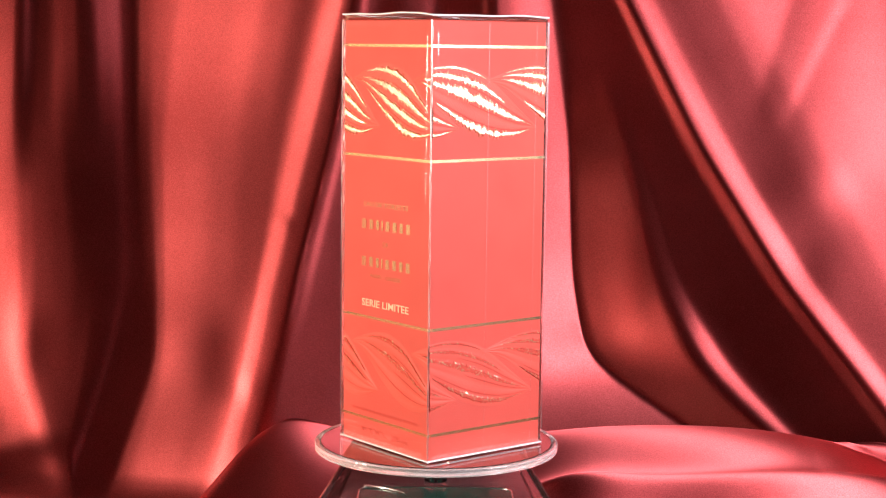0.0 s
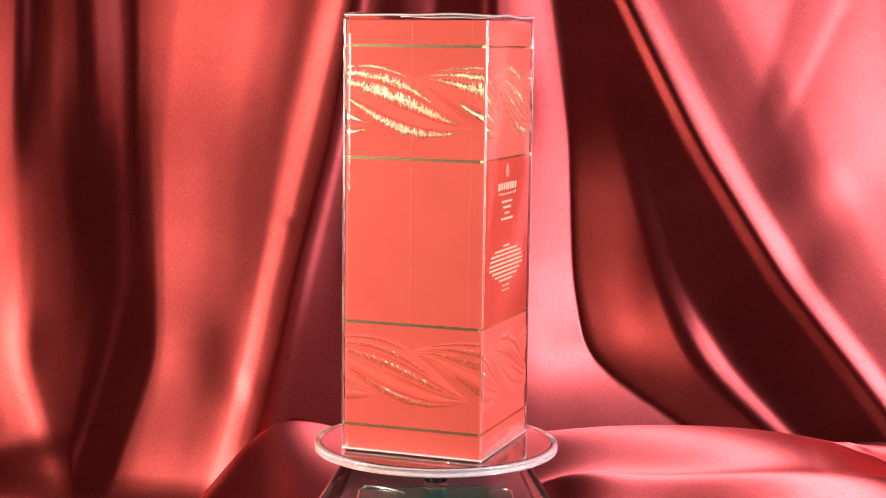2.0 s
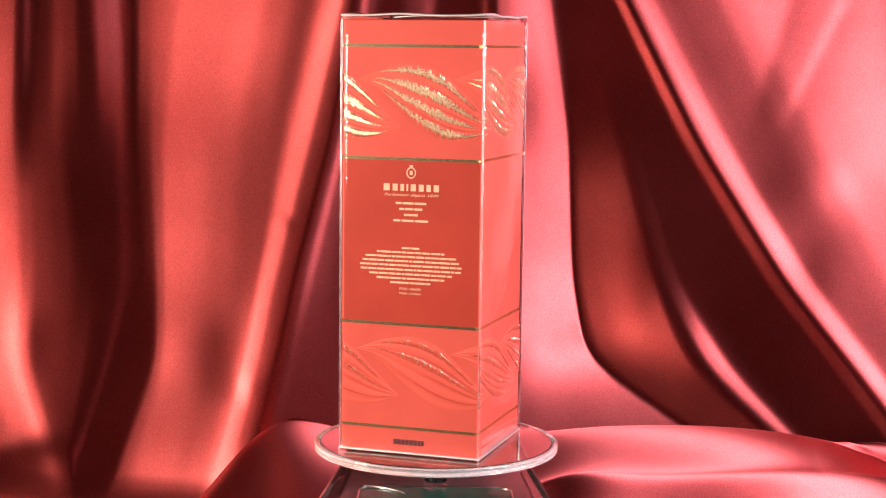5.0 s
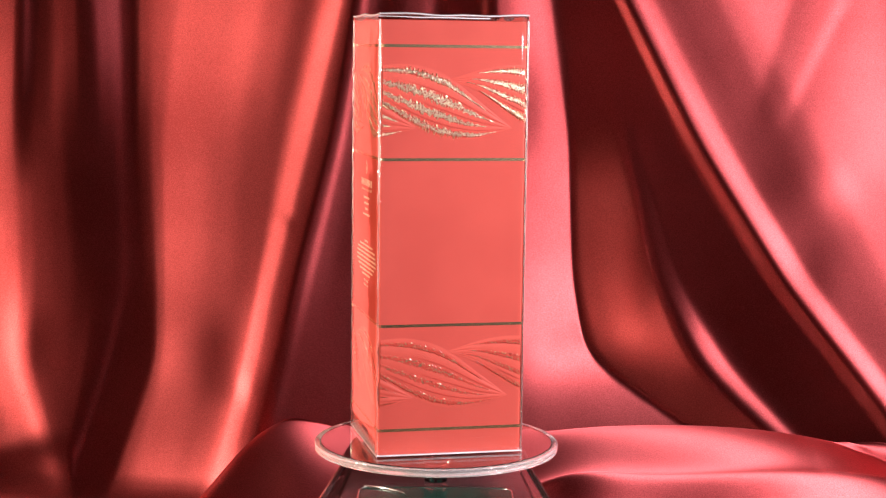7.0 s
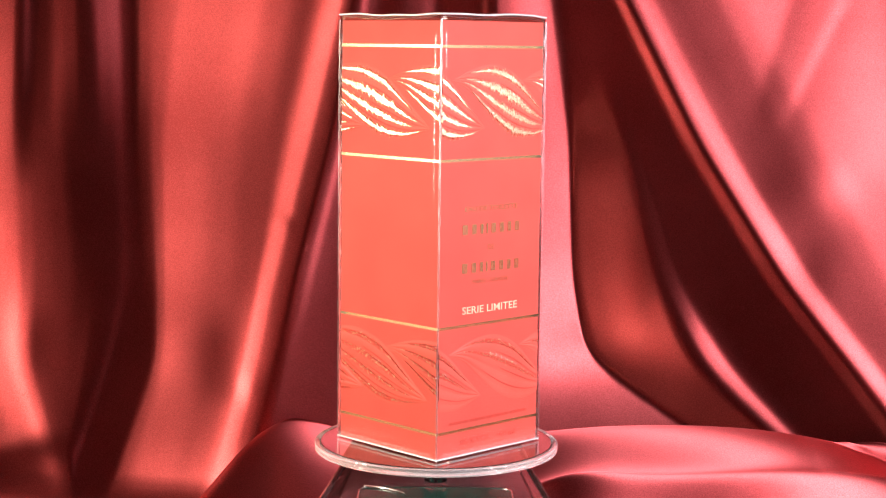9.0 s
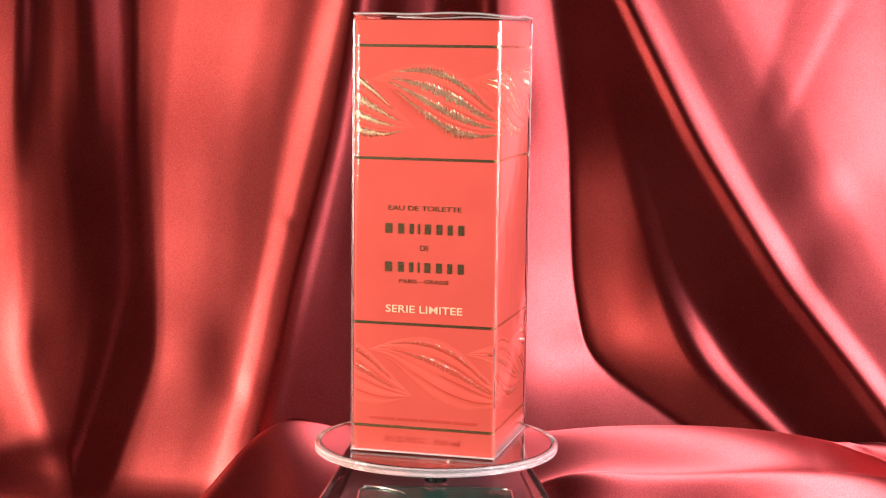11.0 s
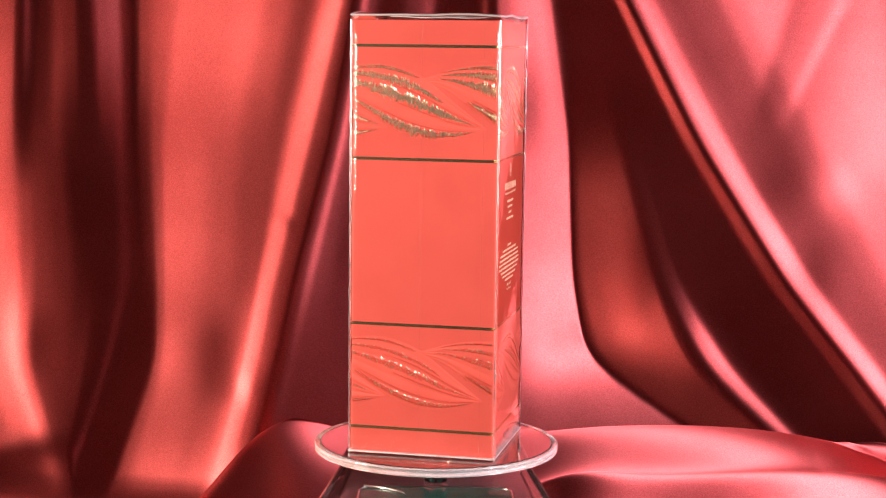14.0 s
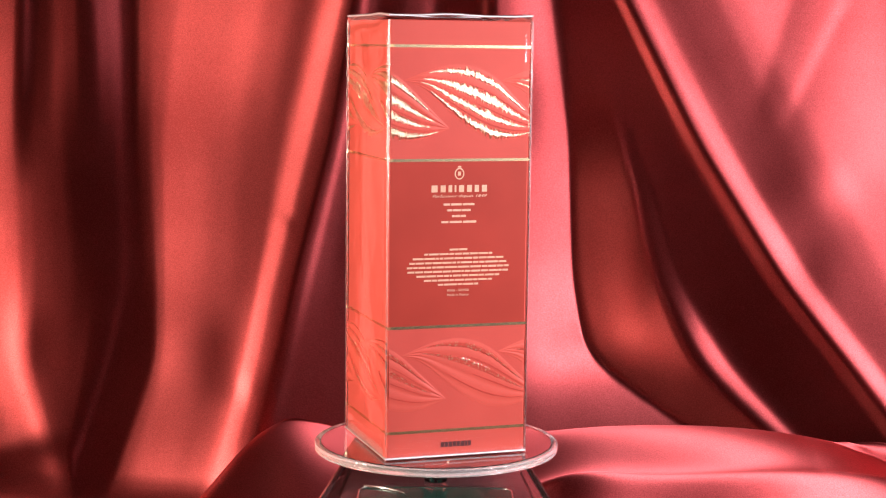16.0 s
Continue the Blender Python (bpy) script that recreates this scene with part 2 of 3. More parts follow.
fold_line(14.53, 18.18, 22.45, 25.52, 29.08, 0.75, 0.65, 0.62)
fold_line(15.44, 19.55, 23.49, 26.42, 29.36, 0.83, 0.68, 0.64)
fold_line(16.99, 21.09, 24.69, 27.62, 29.94, 0.9, 0.76, 0.65)
fold_line(22.98, 24.08, 26.54, 29.42, 32.95, 0.92, 0.8, 0.64)
fold_line(32.18, 32.18, 32.18, 33.62, 36.5, -0.3)
fold_line(55.24, 55.24, 55.24, 55.24, 55.24, -0.35)


# small dents and hollows of the cloth, placed to fit dark and bright patches in the camera's view: place (m), half
# width and height, and how far they turn it
DENTS = [
    (-0.1213, -0.0131, 0.0137, 0.0190, 0.17),
    (-0.1040, -0.0282, 0.0043, 0.0078, -0.22),
    (0.0474, 0.1223, 0.0100, 0.0230, -0.12),
    (0.1850, 0.0900, 0.0200, 0.0300, -0.11),
    (-0.0787, 0.0636, 0.0036, 0.0024, -0.12),
    (-0.0803, 0.0591, 0.0043, 0.0024, 0.2),
    (0.1052, -0.0011, 0.0182, 0.0090, -0.12),
    (0.1143, 0.0441, 0.0091, 0.0271, 0.15),
    (-0.2171, -0.0071, 0.0061, 0.0181, 0.12),
    (0.2146, 0.0802, 0.0182, 0.0120, 0.15),
    (0.2025, 0.0350, 0.0122, 0.0181, -0.12),
    (0.0626, -0.0131, 0.0122, 0.0120, 0.15),
    (-0.2300, -0.0810, 0.0420, 0.0140, 0.90),
]
PLEATS = [(0.1890, 0.1690, -0.12), (0.2140, 0.1830, 0.14), (0.2190, 0.1870, -0.16)]


def hang_field(xs, zs):
    """How deep the hanging cloth lies at each place: the smooth sheet whose slants come nearest to those of the fold lines."""
    knots = np.array(HEIGHTS[::-1])
    fine = np.linspace(-0.12, 0.26, 381)
    blur = np.exp(-(np.arange(-30, 31) / 13) ** 2)

    def way(line):
        """One fold line's place at any height: straight from knot to knot, then rounded."""
        line = line[::-1]
        x = np.interp(fine, knots, line)
        x += np.minimum(fine - knots[0], 0) * (line[1] - line[0]) / (knots[1] - knots[0])
        x += np.maximum(fine - knots[-1], 0) * (line[-1] - line[-2]) / (knots[-1] - knots[-2])
        x = np.convolve(np.pad(x, 30, mode="reflect", reflect_type="odd"), blur / blur.sum(), "valid")
        return lambda z: np.interp(z, fine, x)

    ways = [way(f[0]) for f in FOLDS]
    across, down = np.zeros((len(zs), len(xs))), np.zeros((len(zs), len(xs)))
    for i, z in enumerate(zs):
        level = min(max(z, -0.085), 0.215)
        lines = np.maximum.accumulate(np.array([w(level) for w in ways]) + np.arange(len(ways)) * 1e-5)
        t, b = (min(max((top - level) / drop, 0), 1) for top, drop in ((0.155, 0.085), (0.055, 0.075)))
        t, b = t * t * (3 - 2 * t), b * b * (3 - 2 * b)
        slants = np.array([p[0] + (p[1] - p[0]) * t + (p[2] - p[1]) * b for _, p in FOLDS])
        k = np.clip(np.searchsorted(lines, xs) - 1, 0, len(lines) - 2)
        f = np.clip((xs - lines[k]) / np.maximum(lines[k + 1] - lines[k], 1e-5), 0, 1)
        f = f * f * (3 - 2 * f)
        across[i] = -0.05 - 1.265 * np.clip(xs, -0.28, 0.28) + 0.405 * (slants[k] * (1 - f) + slants[k + 1] * f)
        sheet = np.zeros_like(xs)
        for dx, dz, wide, high, turn in DENTS:
            sheet += turn * np.exp(-((xs - dx) / wide) ** 2 - ((z - dz) / high) ** 2)
        for x_top, x_low, turn in PLEATS:
            edge = x_top + (x_low - x_top) * (0.1795 - z) / 0.065
            fade = 1 / (1 + math.exp(-(z - 0.118) / 0.006))
            near = np.clip((xs - edge) / 0.0018, -60, 60)
            sheet += turn * fade / (1 + np.exp(-near)) * np.exp(-np.maximum(xs - edge, 0) / 0.022)
        across[i] += 0.405 * sheet
        down[i] = 0.02 + 1.1 * min(max(0.17 - z, 0.0), 0.24) + 1.5 * max(0.0, -0.02 - z) + 1.5 * max(0.0, 0.0 - z) / (1 + np.exp((xs + 0.10) / 0.012))
    # least squares over the mirrored sheet
    give = 0.15
    p = np.concatenate([across, -across[:, ::-1]], 1)
    p = np.concatenate([p, p[::-1]], 0)
    q = np.concatenate([down, down[:, ::-1]], 1)
    q = np.concatenate([q, -q[::-1]], 0)
    kx = 2 * math.pi * np.fft.fftfreq(p.shape[1], xs[1] - xs[0])[None, :]
    kz = 2 * math.pi * np.fft.fftfreq(p.shape[0], zs[1] - zs[0])[:, None]
    below = kx ** 2 + give * kz ** 2
    below[0, 0] = 1
    depth = np.fft.ifft2(-1j * (kx * np.fft.fft2(p) + give * kz * np.fft.fft2(q)) / below).real
    return depth[:len(zs), :len(xs)]


def satin_cloth():
    xs = np.linspace(-0.44, 0.44, 900)
    floor_z, back = TABLE_Z, 0.262
    zs = np.linspace(floor_z, 0.42, 320)
    field = hang_field(xs, zs)
    field += back - field[int(np.argmin(abs(zs - 0.06))), int(np.argmin(abs(xs)))]
    # a roll of slack cloth low down at one side
    roll = np.exp(-((zs[:, None] + 0.060 - 0.10 * (xs[None, :] + 0.21)) / 0.0065) ** 2)
    field -= 0.003 * roll / (1 + np.exp((xs[None, :] + 0.210) / 0.008))
    radius = 0.012 + 0 * xs
    n_wall, n_arc, n_flat = 260, 46, 170
    column = np.arange(len(xs))
    rows = []
    for i in range(n_wall + n_arc + n_flat):
        if i < n_wall:
            z, dy = zs[-1] + (floor_z + radius - zs[-1]) * i / (n_wall - 1), 0 * xs
        elif i < n_wall + n_arc:
            turn = 0.5 * math.pi * (i - n_wall + 1) / n_arc
            dy, z = -radius * (1 - math.cos(turn)), floor_z + radius * (1 - math.sin(turn))
        else:
            dy, z = -radius - 0.3 * (i - n_wall - n_arc + 1) / n_flat, 0 * xs + floor_z
        at = np.clip((z - zs[0]) / (zs[1] - zs[0]), 0, len(zs) - 1.001)
        k = at.astype(int)
        y = field[k, column] * (1 - at + k) + field[k + 1, column] * (at - k)
        rows.append(np.stack([xs, y + dy, z], 1))
    verts = np.array(rows)
    # folds that lie on the table
    X, Y, Z = verts[..., 0], verts[..., 1], verts[..., 2]
    lying = np.clip((floor_z + 0.03 - Z) / 0.02, 0, 1)

    def past(x, edge, soft):
        return 1 / (1 + np.exp(-(x - edge) / soft))

    def ridge(y, line, soft):
        return np.exp(-((y - line) / soft) ** 2)

    heap = (0.034 + 0.012 * ridge(X, 0.135, 0.085) + 0.014 * ridge(X, -0.085, 0.045)) * past(X, -0.094 + 0.6 * (Y - 0.205), 0.005) * past(-X, -0.262, 0.020)
    swell = heap * np.where(Y > 0.205, ridge(Y, 0.205, 0.020), ridge(Y, 0.205, 0.058))
    swell += 0.013 * ridge(Y, 0.150 + 0.06 * (X - 0.1), 0.011) * past(X, 0.045, 0.010)
    swell += 0.010 * ridge(Y, 0.110, 0.060) * ridge(X, 0.052, 0.045) * past(X, 0.054, 0.012)
    swell += 0.012 * ridge(Y, 0.16, 0.016) * past(-X, 0.208, 0.006)
    swell += 0.0025 * ridge(Y, 0.126 - 0.06 * (X - 0.1), 0.005) * past(X, 0.075, 0.012)
    swell += 0.0030 * ridge(Y, 0.098 + 0.10 * (X - 0.1), 0.006) * past(X, 0.110, 0.015)
    swell += 0.0016 * np.sin(31 * X + 44 * Y) * np.sin(57 * Y - 12 * X)
    Z += swell * lying
    n, w = len(verts), len(xs)
    faces = [(i * w + j, (i + 1) * w + j, (i + 1) * w + j + 1, i * w + j + 1) for i in range(n - 1) for j in range(w - 1)]
    me = bpy.data.meshes.new("satin_cloth")
    me.from_pydata(verts.reshape(-1, 3).tolist(), [], faces)
    me.materials.append(SATIN)
    me.polygons.foreach_set("use_smooth", [True] * len(me.polygons))
    corner = np.empty(len(me.loops), np.int32)
    me.loops.foreach_get("vertex_index", corner)
    # the threads of the lying part run a little aslant
    out = np.minimum(np.maximum(0, corner // w - n_wall - n_arc) * 0.3 / n_flat, 0.12)
    across = xs[corner % w]
    weave = np.stack([(corner // w) / n, across - 0.31 * out], 1).astype(np.float32)
    me.uv_layers.new(name="weave").data.foreach_set("uv", weave.ravel())
    ob = new("satin_cloth", me)
    solid = ob.modifiers.new("thickness", "SOLIDIFY")
    solid.thickness, solid.offset = 0.0006, -1
    return tagged(ob, "draped glossy red satin cloth hanging in deep folds over a table", "cloth")


# ---- the turntable ----
DISC_R, DISC_T = 0.0482, 0.0032
BASE_TOP = -0.0165


def turntable():
    t = tagged(new("display_turntable"), "small clear acrylic display turntable with dark solar base on red satin", "turntable")
    inner = DISC_R - 0.0022
    disc = part("disc", lathe([(0, -DISC_T), (inner, -DISC_T), (inner, -0.0004), (inner - 0.0004, 0), (0, 0)], 128), ACRYLIC, t,
                "clear acrylic turning plate")
    # a polished upright edge with a small round at its top and foot
    foot = [(DISC_R - 0.0005 + 0.0005 * math.cos(a), -DISC_T + 0.0006 + 0.0005 * math.sin(a)) for a in (radians(-90 + 18 * k) for k in range(6))]
    shoulder = [(r, -DISC_T - z) for r, z in foot[::-1]]
    round_edge = foot + [(DISC_R, -DISC_T + 0.0008), (DISC_R, -0.0008)] + shoulder
    rim = part("rim", lathe([(inner + 0.0001, -DISC_T + 0.0001)] + round_edge + [(inner + 0.0001, -0.0001)], 160), FROST, disc, "rounded milky rim", smooth=True)
    hub = part("hub", lathe([(0, BASE_TOP), (0.0046, BASE_TOP), (0.0046, -0.0128), (0.0066, -0.0124), (0.0068, -0.0116), (0.0064, -0.0108), (0.0046, -0.0104),
                             (0.0046, -DISC_T - 0.0003), (0, -DISC_T - 0.0003)], 48), HUB, t, "clear round hub", smooth=True)
    for ob in (disc, rim, hub):
        ob.visible_shadow = False
    # sloping body: dark core, clear side plates with dark edges, a solar panel let into its top
    part("core", prism([(-0.040, -0.070), (0.040, -0.070), (0.0315, 0.060), (-0.0315, 0.060)], TABLE_Z + 0.004, BASE_TOP, 0.0012), CORE, t,
         "dark plastic body")
    part("foot", prism([(-0.052, -0.078), (0.052, -0.078), (0.042, 0.068), (-0.042, 0.068)], TABLE_Z, TABLE_Z + 0.004, 0.001), EDGE, t)
    for s in (-1, 1):
        plate = part("side_plate", prism([(s * 0.0405, -0.070), (s * 0.0475, -0.070), (s * 0.0345, 0.060), (s * 0.032, 0.060)][::s],
                                         TABLE_Z + 0.004, BASE_TOP - 0.001, 0.0006), HUB, t, "clear acrylic side")
        plate.visible_shadow = False
        part("edge_strip", tube([(s * 0.0478, -0.070, BASE_TOP - 0.001), (s * 0.0348, 0.060, BASE_TOP - 0.001)], 0.0013), EDGE, t, "dark edge")
    panel = part("solar_panel", rounded_plate(-0.0295, 0.0295, -0.066, -0.0155, 0.006, BASE_TOP, BASE_TOP + 0.0012), CELL, t, "dark green solar panel")
    part("panel_edge", rounded_frame(-0.0295, 0.0295, -0.066, -0.0155, 0.006, BASE_TOP + 0.0012, 0.0003), WIRE, panel)
    part("wire", tube([(-0.028 + 0.016 * k / 12, -0.0165 - 0.010 * (k / 12) ** 1.8, BASE_TOP + 0.0017) for k in range(13)], 0.00035), WIRE, panel,
         "thin silver wire")
    return t, disc


def rounded_outline(x0, x1, y0, y1, r, steps=6):
    pts = []
    for cx, cy, a0 in ((x1 - r, y1 - r, 0), (x0 + r, y1 - r, 90), (x0 + r, y0 + r, 180), (x1 - r, y0 + r, 270)):
        for k in range(steps + 1):
            a = radians(a0 + 90 * k / steps)
            pts.append((cx + r * math.cos(a), cy + r * math.sin(a)))
    return pts


def rounded_plate(x0, x1, y0, y1, r, z0, z1):
    return prism(rounded_outline(x0, x1, y0, y1, r), z0, z1)


def rounded_frame(x0, x1, y0, y1, r, z, radius):
    pts = [(x, y, z) for x, y in rounded_outline(x0, x1, y0, y1, r)]
    return tube(pts + pts[:1], radius, 5)


# ---- the carton ----
BW, BD, BH = 0.0550, 0.0554, 0.1648
OX, OY = 0.0016, 0.0007
# faces in the carton's own space: a point u across, v up, and the height h above the print
FACES = {
    "front": lambda u, v, h: (u, -BD / 2 - h, v),
    "seamed": lambda u, v, h: (BW / 2 + h, u, v),
    "back": lambda u, v, h: (-u, BD / 2 + h, v),
    "plain": lambda u, v, h: (-BW / 2 - h, -u, v),
}
STRIPES = (0.1552, 0.1131, 0.0504, 0.0104)


def face_width(face):
    return BW if face in ("front", "back") else BD


def bar_mesh(bm, put, u0, u1, v0, v1, h0, h1):
    lo = [bm.verts.new(put(u, v, h0)) for u, v in ((u0, v0), (u1, v0), (u1, v1), (u0, v1))]
    hi = [bm.verts.new(put(u, v, h1)) for u, v in ((u0, v0), (u1, v0), (u1, v1), (u0, v1))]
    bm.faces.new(hi)
    for i in range(4):
        j = (i + 1) % 4
        bm.faces.new((lo[i], lo[j], hi[j], hi[i]))


def strand_mesh(way, s0, s1, low, high, h, ragged=0.0, seed=0, whole=None):
    """A strand of the braid: it follows one lobe from s0 to s1, between two places across the lobe (-1 to 1), and swells to height h;
    a ragged one tapers to the ends of its whole stretch and breaks into grains there."""
    put, half, mid, rise, u0, long = way
    rnd = random.Random(seed)
    bm = bmesh.new()
    n, across = (60, 33) if not ragged else (110, 5)
    rows = []
    for i in range(n + 1):
        s = s0 + (s1 - s0) * i / n
        centre, spread = (low + high) / 2, (high - low) / 2
        taper = math.sin(math.pi * min(1, max(0, (s - whole[0]) / (whole[1] - whole[0])))) ** 0.45 if ragged else 1.0
        e1, e2 = (spread * taper * (1 + ragged * (rnd.random() - 0.5) * 2) for _ in range(2))
        if ragged and rnd.random() < 0.08 + 0.3 * (1 - taper):
            e1 *= 0.3
        row = []
        for k in range(across):
            c = 2 * k / (across - 1) - 1
            u, v = lobe(s, centre + c * (e1 if c > 0 else e2), u0, long, mid, rise)
            u = min(half, max(-half, u))
            ripple = 0.9 + 0.12 * ragged * rnd.random() if ragged else 0.40 + 0.60 * abs(math.cos(2 * math.pi * c))
            row.append(bm.verts.new(put(u, v, h * (1 - c ** (8 if ragged else 4)) * ripple * min(1, 8 * s, 8 * (1 - s)) + 0.00003)))
        rows.append(row)
    for p, q in zip(rows, rows[1:]):
        for k in range(across - 1):
            bm.faces.new((p[k], q[k], q[k + 1], p[k + 1]))
    bmesh.ops.reverse_faces(bm, faces=bm.faces)
    return bm


# one lobe of the braid: how high its upper and lower edges run, from its tip to its tail
LOBE_S = np.linspace(0, 1, 101)
LOBE_UP = np.interp(LOBE_S, (0, 0.1, 0.2, 0.3, 0.43, 0.57, 0.67, 0.84, 1), (0.5, 0.66, 0.8, 0.89, 0.92, 0.76, 0.52, -0.13, -0.72))
LOBE_LOW = np.interp(LOBE_S, (0, 0.14, 0.22, 0.33, 0.47, 0.6, 0.71, 0.81, 1), (0.5, 0.32, 0.06, -0.32, -0.72, -0.97, -1.03, -0.99, -0.72))
LOBE_UP, LOBE_LOW = (np.convolve(np.pad(q, 6, mode="reflect", reflect_type="odd"), np.ones(13) / 13, "valid") for q in (LOBE_UP, LOBE_LOW))


def lobe(s, side, u0, long, mid, rise):
    """A place on one lobe: s along it, side across it (-1 its lower edge, 1 its upper edge)."""
    up, low = float(np.interp(s, LOBE_S, LOBE_UP)), float(np.interp(s, LOBE_S, LOBE_LOW))
    return u0 + long * s, mid + rise * ((up + low) / 2 + side * (up - low) / 2)


# gold ribs: lower and upper side on the lobe, and the stretch along it
RIBS = ((0.62, 0.90, 0.17, 0.85), (-0.03, 0.38, 0.13, 0.90), (-0.50, -0.16, 0.10, 0.86), (-0.95, -0.66, 0.18, 0.92))
RIBS_SEAMED = ((0.84, 0.95, 0.14, 0.62), (0.42, 0.72, 0.12, 0.76), (-0.12, 0.34, 0.11, 0.95), (-0.94, -0.62, 0.28, 0.94))
# dark strips that paint the shade between the ribs, laid out the same way
SHADE_STRIPS = ((0.36, 0.44, 0.45, 0.97), (-0.16, -0.08, 0.50, 0.98), (-0.62, -0.54, 0.30, 0.97))


def braid(carton, face, mid, rise, starts, long, ribs, seed):
    put, half = FACES[face], face_width(face) / 2 - 0.0002
    for k, u0 in enumerate(starts):
        span = [s for s in np.linspace(0, 1, 101) if abs(u0 + long * s) < half]
        if not span:
            continue
        a, b = max(0.005, span[0]), min(0.995, span[-1])
        if b - a < 0.06:
            continue
        way = (put, half, mid, rise, u0, long)
        strand = part("braid_strand", strand_mesh(way, a, b, -1, 1, 0.00040 - 0.00007 * k), STRAND, carton, smooth=True)
        for low, high, lo, hi in ribs:
            c, d = max(a, lo), min(b, hi)
            if mid < 0.1:  # the lower band has narrower ribs of sparser foil, coloured duller for want of lamp reflection
                low, high = low * 0.85 + high * 0.15, low * 0.15 + high * 0.85
            if d - c > 0.03:
                part("gold_rib", strand_mesh(way, c, d, low, high, 0.00055 if mid > 0.1 else 0.00043, 0.6, seed + k * 10 + int(low * 9), (lo, hi)), SPECK if mid > 0.1 else SPARSE, strand,
                     "speckled gold foil rib")
        for low, high, lo, hi in SHADE_STRIPS:
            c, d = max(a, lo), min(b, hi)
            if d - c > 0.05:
                part("shade_strip", strand_mesh(way, c, d, low, high, 0.00040, 0.12, 7, (lo, hi)), SHADE_INK, strand, "dark red strip painting the relief's shade")


def lettering(carton, name, text, face, v, size, mat, slant=0.0, spread=1.0, width=None, heavy=0.0):
    """Raised letters in the built-in type, centred on a face."""
    curve = bpy.data.curves.new(name, "FONT")
    curve.body, curve.align_x, curve.align_y, curve.size, curve.shear, curve.space_character = text, "CENTER", "CENTER", size, slant, spread
    curve.extrude, curve.resolution_u, curve.offset = 0.00006, 3, heavy
    ob = new("type", curve)
    me = bpy.data.meshes.new_from_object(ob.evaluated_get(bpy.context.evaluated_depsgraph_get()))
    bpy.data.objects.remove(ob)
    bpy.data.curves.remove(curve)
    xs = [q.co.x for q in me.vertices]
    scale = width / (max(xs) - min(xs)) if width else 1.0
    for q in me.vertices:
        q.co = FACES[face](q.co.x * scale, v + q.co.y, 0.00008 + q.co.z)
    me.materials.clear()
    me.materials.append(mat)
    me.name = name
    ob = new(name, me)
    ob.parent = carton
    return tagged(ob, "printed words")


def bars(carton, name, face, v, height, widths, gap, mat, label, trim=0.0):
    """A row of plain bars in place of a mark or of print that cannot be read."""
    bm = bmesh.new()
    total = sum(widths) + gap * (len(widths) - 1)
    u = -total / 2
    for w in widths:
        bar_mesh(bm, FACES[face], u + trim * w, u + w - trim * w, v - height / 2, v + height / 2, 0.00005, 0.00014)
        u += w + gap
    return part(name, bm, mat, carton, label)


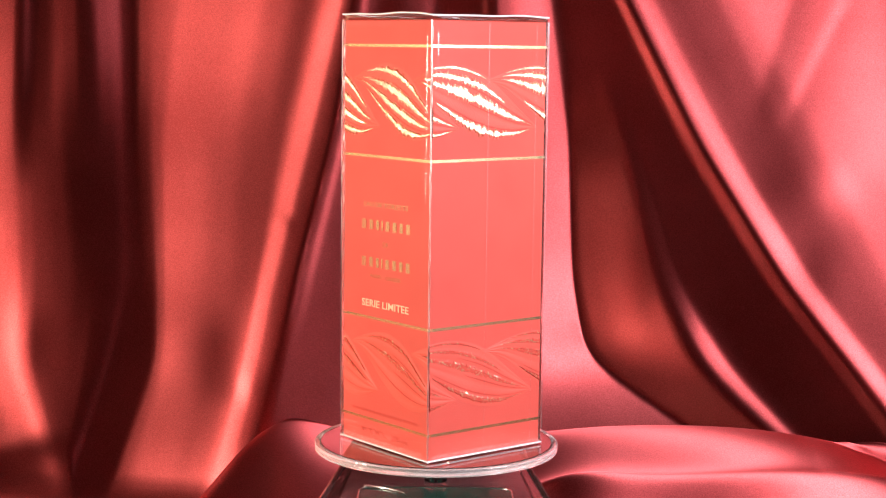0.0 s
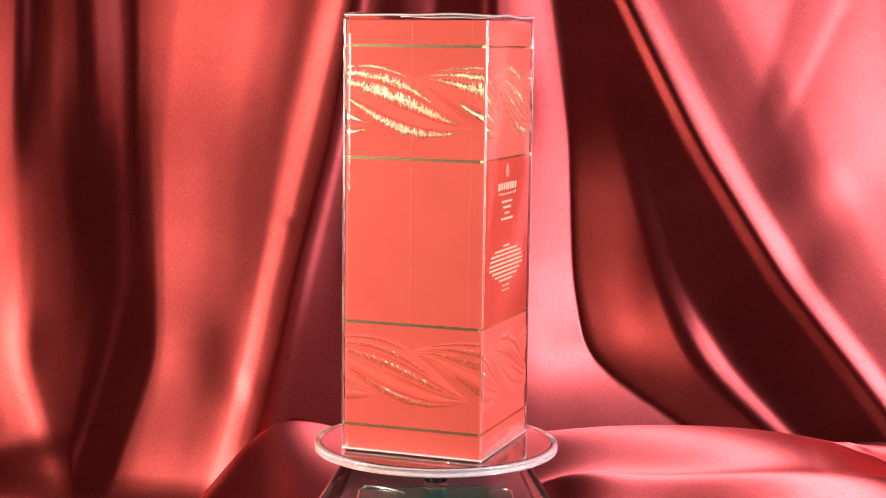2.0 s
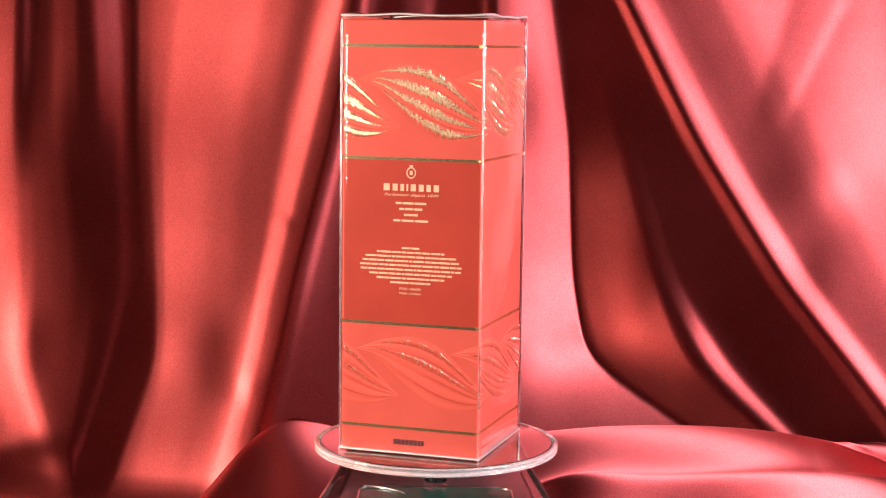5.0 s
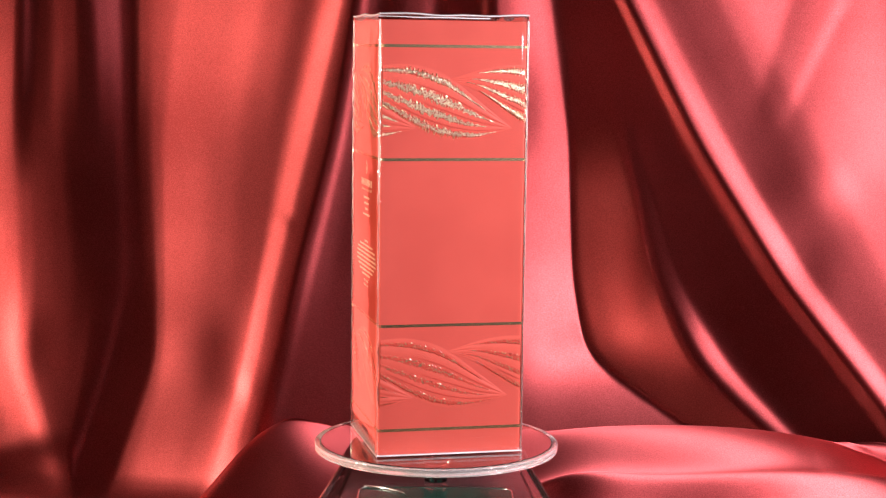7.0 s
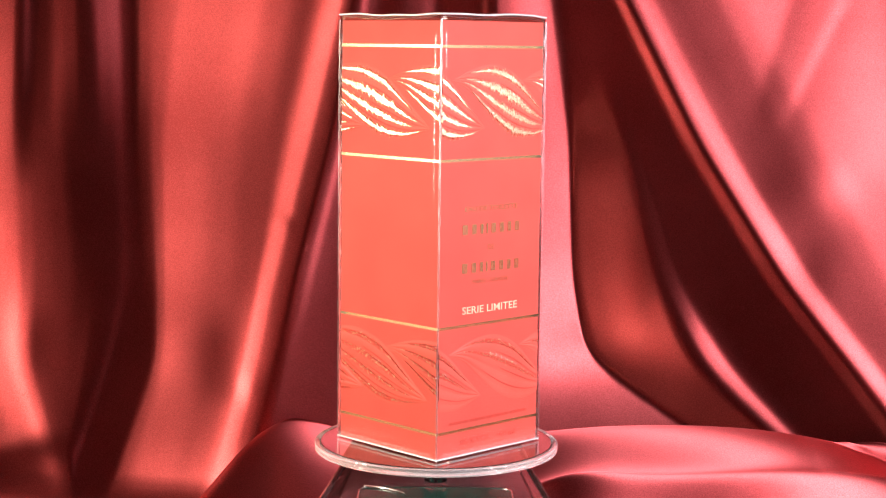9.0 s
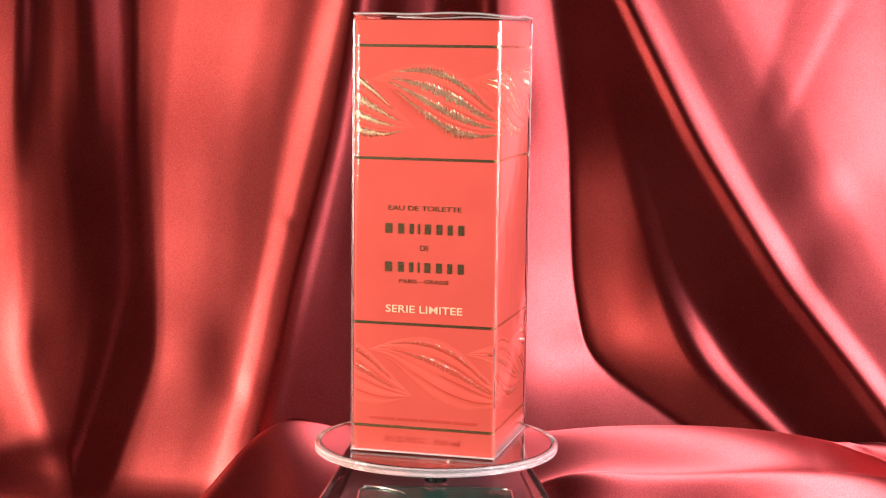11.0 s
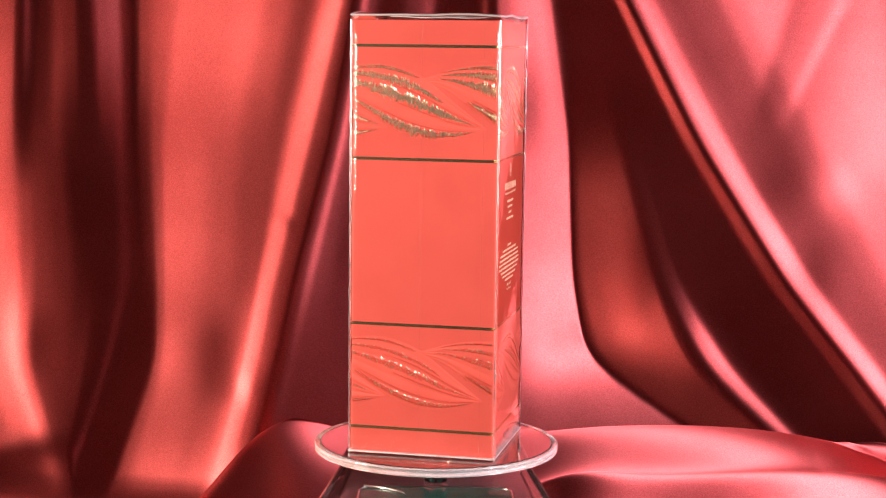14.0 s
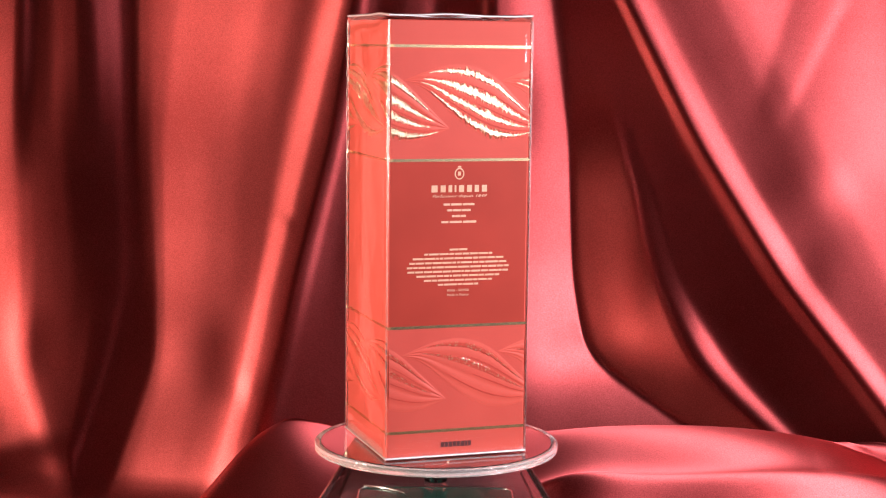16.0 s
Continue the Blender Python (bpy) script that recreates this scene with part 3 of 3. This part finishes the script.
def carton():
    c = tagged(new("perfume_carton"), "tall red gold-banded perfume carton in clear film on a turntable", "box")
    body = block((-BW / 2, -BD / 2, 0.0003), (BW / 2, BD / 2, BH), 0.0005, 2)
    part("body", body, CARTON, c, "red printed card")
    bm = bmesh.new()
    bar_mesh(bm, FACES["back"], -BW / 2 + 0.0006, BW / 2 - 0.0006, STRIPES[2] + 0.0006, STRIPES[1] - 0.0006, 0.00001, 0.00005)
    part("print_panel", bm, PANEL, c, "deep red printed panel")
    for v in STRIPES:
        for face, put in FACES.items():
            bm = bmesh.new()
            half = face_width(face) / 2
            bar_mesh(bm, put, -half - 0.00005, half + 0.00005, v - 0.00055, v + 0.00055, 0.00002, 0.00009)
            part("gold_stripe", bm, FOIL, c, "thin gold foil stripe")
    for mid, rise, seed in ((0.1353, 0.0146, 1), (0.0328, 0.0142, 500)):
        braid(c, "seamed", mid, rise, (-0.0833, -0.0455, -0.0025), 0.0693, RIBS_SEAMED, seed)
        braid(c, "plain", mid, rise, (-0.0833, -0.0465, -0.0025), 0.0693, RIBS, seed + 100)
        short = RIBS if mid > 0.1 else RIBS[:2]
        braid(c, "front", mid, rise, (-0.0600, -0.0220, 0.0160), 0.0560, short, seed + 200)
        braid(c, "back", mid, rise, (-0.0600, -0.0220, 0.0160), 0.0560, short, seed + 300)
    # the front
    mark = (0.0042, 0.0035, 0.0026, 0.0012, 0.0036, 0.0034, 0.0030, 0.0036)
    lettering(c, "lettering", "EAU DE TOILETTE", "front", 0.0945, 0.0026, FOIL, width=0.0285, heavy=0.00003)
    bars(c, "word_mark", "front", 0.0868, 0.0038, mark, 0.0010, FOIL, "gold foil mark", 0.17)
    lettering(c, "lettering", "DE", "front", 0.0795, 0.0030, FOIL)
    bars(c, "word_mark", "front", 0.0722, 0.0038, mark, 0.0010, FOIL, "gold foil mark", 0.17)
    lettering(c, "lettering", "PARIS - GRASSE", "front", 0.0668, 0.0022, FOIL, width=0.0195)
    lettering(c, "lettering", "SERIE LIMITEE", "front", 0.0560, 0.0040, CREAM, width=0.0300, heavy=0.00002)
    bars(c, "small_print", "front", 0.0135, 0.0010, (0.010, 0.008, 0.012, 0.009), 0.001, SHADE_INK, "small printed lines")
    lettering(c, "lettering", "85 % VOL.  100 ml", "front", 0.0055, 0.0032, SHADE_INK, width=0.030)
    # the back
    crest = lathe_ring(FACES["back"], 0.0, 0.1080, 0.0019, 0.0004)
    part("crest", crest, INK, c, "small cream crest")
    bars(c, "word_mark", "back", 0.1024, 0.0026, tuple(w * 0.70 for w in mark), 0.0007, INK, "cream printed mark", 0.1)
    lettering(c, "lettering", "Parfumeur depuis 1849", "back", 0.0996, 0.0015, INK, 0.3, width=0.0215)
    for v, w in ((0.0965, 0.0122), (0.0943, 0.0092), (0.0921, 0.0055), (0.0899, 0.0138)):
        bars(c, "small_print", "back", v, 0.0008, (w * 0.2, w * 0.35, w * 0.38), w * 0.035, INK, "small printed line")
    for k, w in enumerate((0.0070, 0.0270, 0.0360, 0.0385, 0.0405, 0.0400, 0.0330, 0.0270, 0.0160)):
        rnd = random.Random(k)
        words = [0.3 + rnd.random() for _ in range(max(2, int(w / 0.0030)))]
        words = [q / sum(words) * (w - 0.00032 * (len(words) - 1)) for q in words]
        bars(c, "small_print", "back", 0.0795 - 0.00165 * k, 0.0007, words, 0.00032, INK, "small printed line")
    lettering(c, "lettering", "PARIS - GRASSE", "back", 0.0640, 0.0013, INK, width=0.0085)
    lettering(c, "lettering", "Made in France", "back", 0.0623, 0.0013, INK, width=0.0085)
    bars(c, "batch_stamp", "back", 0.0049, 0.0020, (0.0014,) * 5 + (0.0016, 0.0010, 0.0012), 0.0002, STAMP, "dark stamped code")
    part("film_wrap", film_mesh(), FILM, c, "clear glossy wrapping film", smooth=True).visible_shadow = False
    film_creases(c)
    for u in (-0.0010, 0.0225):
        bm = bmesh.new()
        bar_mesh(bm, FACES["seamed"], u - 0.00008, u + 0.00008, 0.001, BH - 0.001, 0.00045, 0.00052)
        part("film_seam", bm, SEAM, c, "fine seam of the film")
    return c


def lathe_ring(put, u, v, r, w):
    bm = bmesh.new()
    n = 20
    loops = [[bm.verts.new(put(u + q * math.cos(2 * math.pi * k / n), v + 1.15 * q * math.sin(2 * math.pi * k / n), 0.00012)) for k in range(n)]
             for q in (r - w, r)]
    for k in range(n):
        j = (k + 1) % n
        bm.faces.new((loops[0][k], loops[1][k], loops[1][j], loops[0][j]))
    bar_mesh(bm, put, u - r * 0.3, u + r * 0.3, v - r * 0.4, v + r * 0.4, 0.00005, 0.00012)
    bar_mesh(bm, put, u - r * 0.35, u + r * 0.35, v + r * 1.2, v + r * 1.5, 0.00005, 0.00012)
    return bm


FILM_OUT, FILM_TOP = 0.0008, BH + 0.0022


def film_mesh():
    """A closed film a little proud of the card, slightly slack, and puckered over the top."""
    bm = block((-BW / 2 - FILM_OUT, -BD / 2 - FILM_OUT, 0.00002), (BW / 2 + FILM_OUT, BD / 2 + FILM_OUT, FILM_TOP))
    bmesh.ops.subdivide_edges(bm, edges=list(bm.edges), cuts=1, use_grid_fill=True)
    bmesh.ops.bevel(bm, geom=[e for e in bm.edges if e.calc_face_angle(0) > 1], offset=0.0008, segments=3, affect="EDGES")
    bmesh.ops.subdivide_edges(bm, edges=[e for e in bm.edges if e.calc_length() > 0.004], cuts=10, use_grid_fill=True)
    for v in bm.verts:
        if v.co.z > BH + 0.001:
            v.co.z += top_pucker(v.co.x, v.co.y)
        else:
            # the film stands off a little in the middle of each side
            half_x, half_y = BW / 2 + FILM_OUT, BD / 2 + FILM_OUT
            for axis, own, other in ((0, half_x, half_y), (1, half_y, half_x)):
                if abs(v.co[axis]) > own - 0.00005:
                    puff = 0.0006 * max(0, 1 - (v.co[1 - axis] / other) ** 2) * min(1, v.co.z / 0.03, (FILM_TOP - v.co.z) / 0.02)
                    v.co[axis] += math.copysign(puff, v.co[axis])
    return bm


def top_pucker(x, y):
    return 0.0010 * noise.noise(Vector((x * 55, y * 55, 3)))


def film_creases(c):
    """The stiff creases of the film along the carton's edges."""
    x, y = BW / 2 + FILM_OUT - 0.0002, BD / 2 + FILM_OUT - 0.0002
    corners = [(x, -y), (x, y), (-x, y), (-x, -y)]
    for k, (a, b) in enumerate(corners):
        pts = [(a + 0.00012 * math.sin(3.1 * i + k), b + 0.00012 * math.cos(2.3 * i + k), BH * i / 40) for i in range(41)]
        part("film_crease", tube(pts, 0.00040, 8), CREASE, c, "bright crease of the film", smooth=True).visible_shadow = False
        a2, b2 = corners[(k + 1) % 4]
        for z in (0.0008, FILM_TOP - 0.0003):
            pts = [(a + (a2 - a) * i / 30, b + (b2 - b) * i / 30, z) for i in range(31)]
            if z > 0.1:
                pts = [(q[0], q[1], q[2] + top_pucker(q[0], q[1])) for q in pts]
            part("film_crease", tube(pts, 0.00045, 6), HAZE, c, "bright crease of the film", smooth=True).visible_shadow = False


def motions():
    rate, start = -29.367, -51.57
    steps = [0.25 * k for k in range(65)]
    spin = lambda t: pose(0, 0, 0, 0, 0, start + rate * t)
    walk(CARTON_BOX, [(t, pose(0, 0, 0.0001) @ spin(t) @ pose(OX, OY, 0)) for t in steps])
    walk(DISC, [(t, spin(t)) for t in steps])


room()
table()
satin_cloth()
TURNTABLE, DISC = turntable()
CARTON_BOX = carton()
motions()
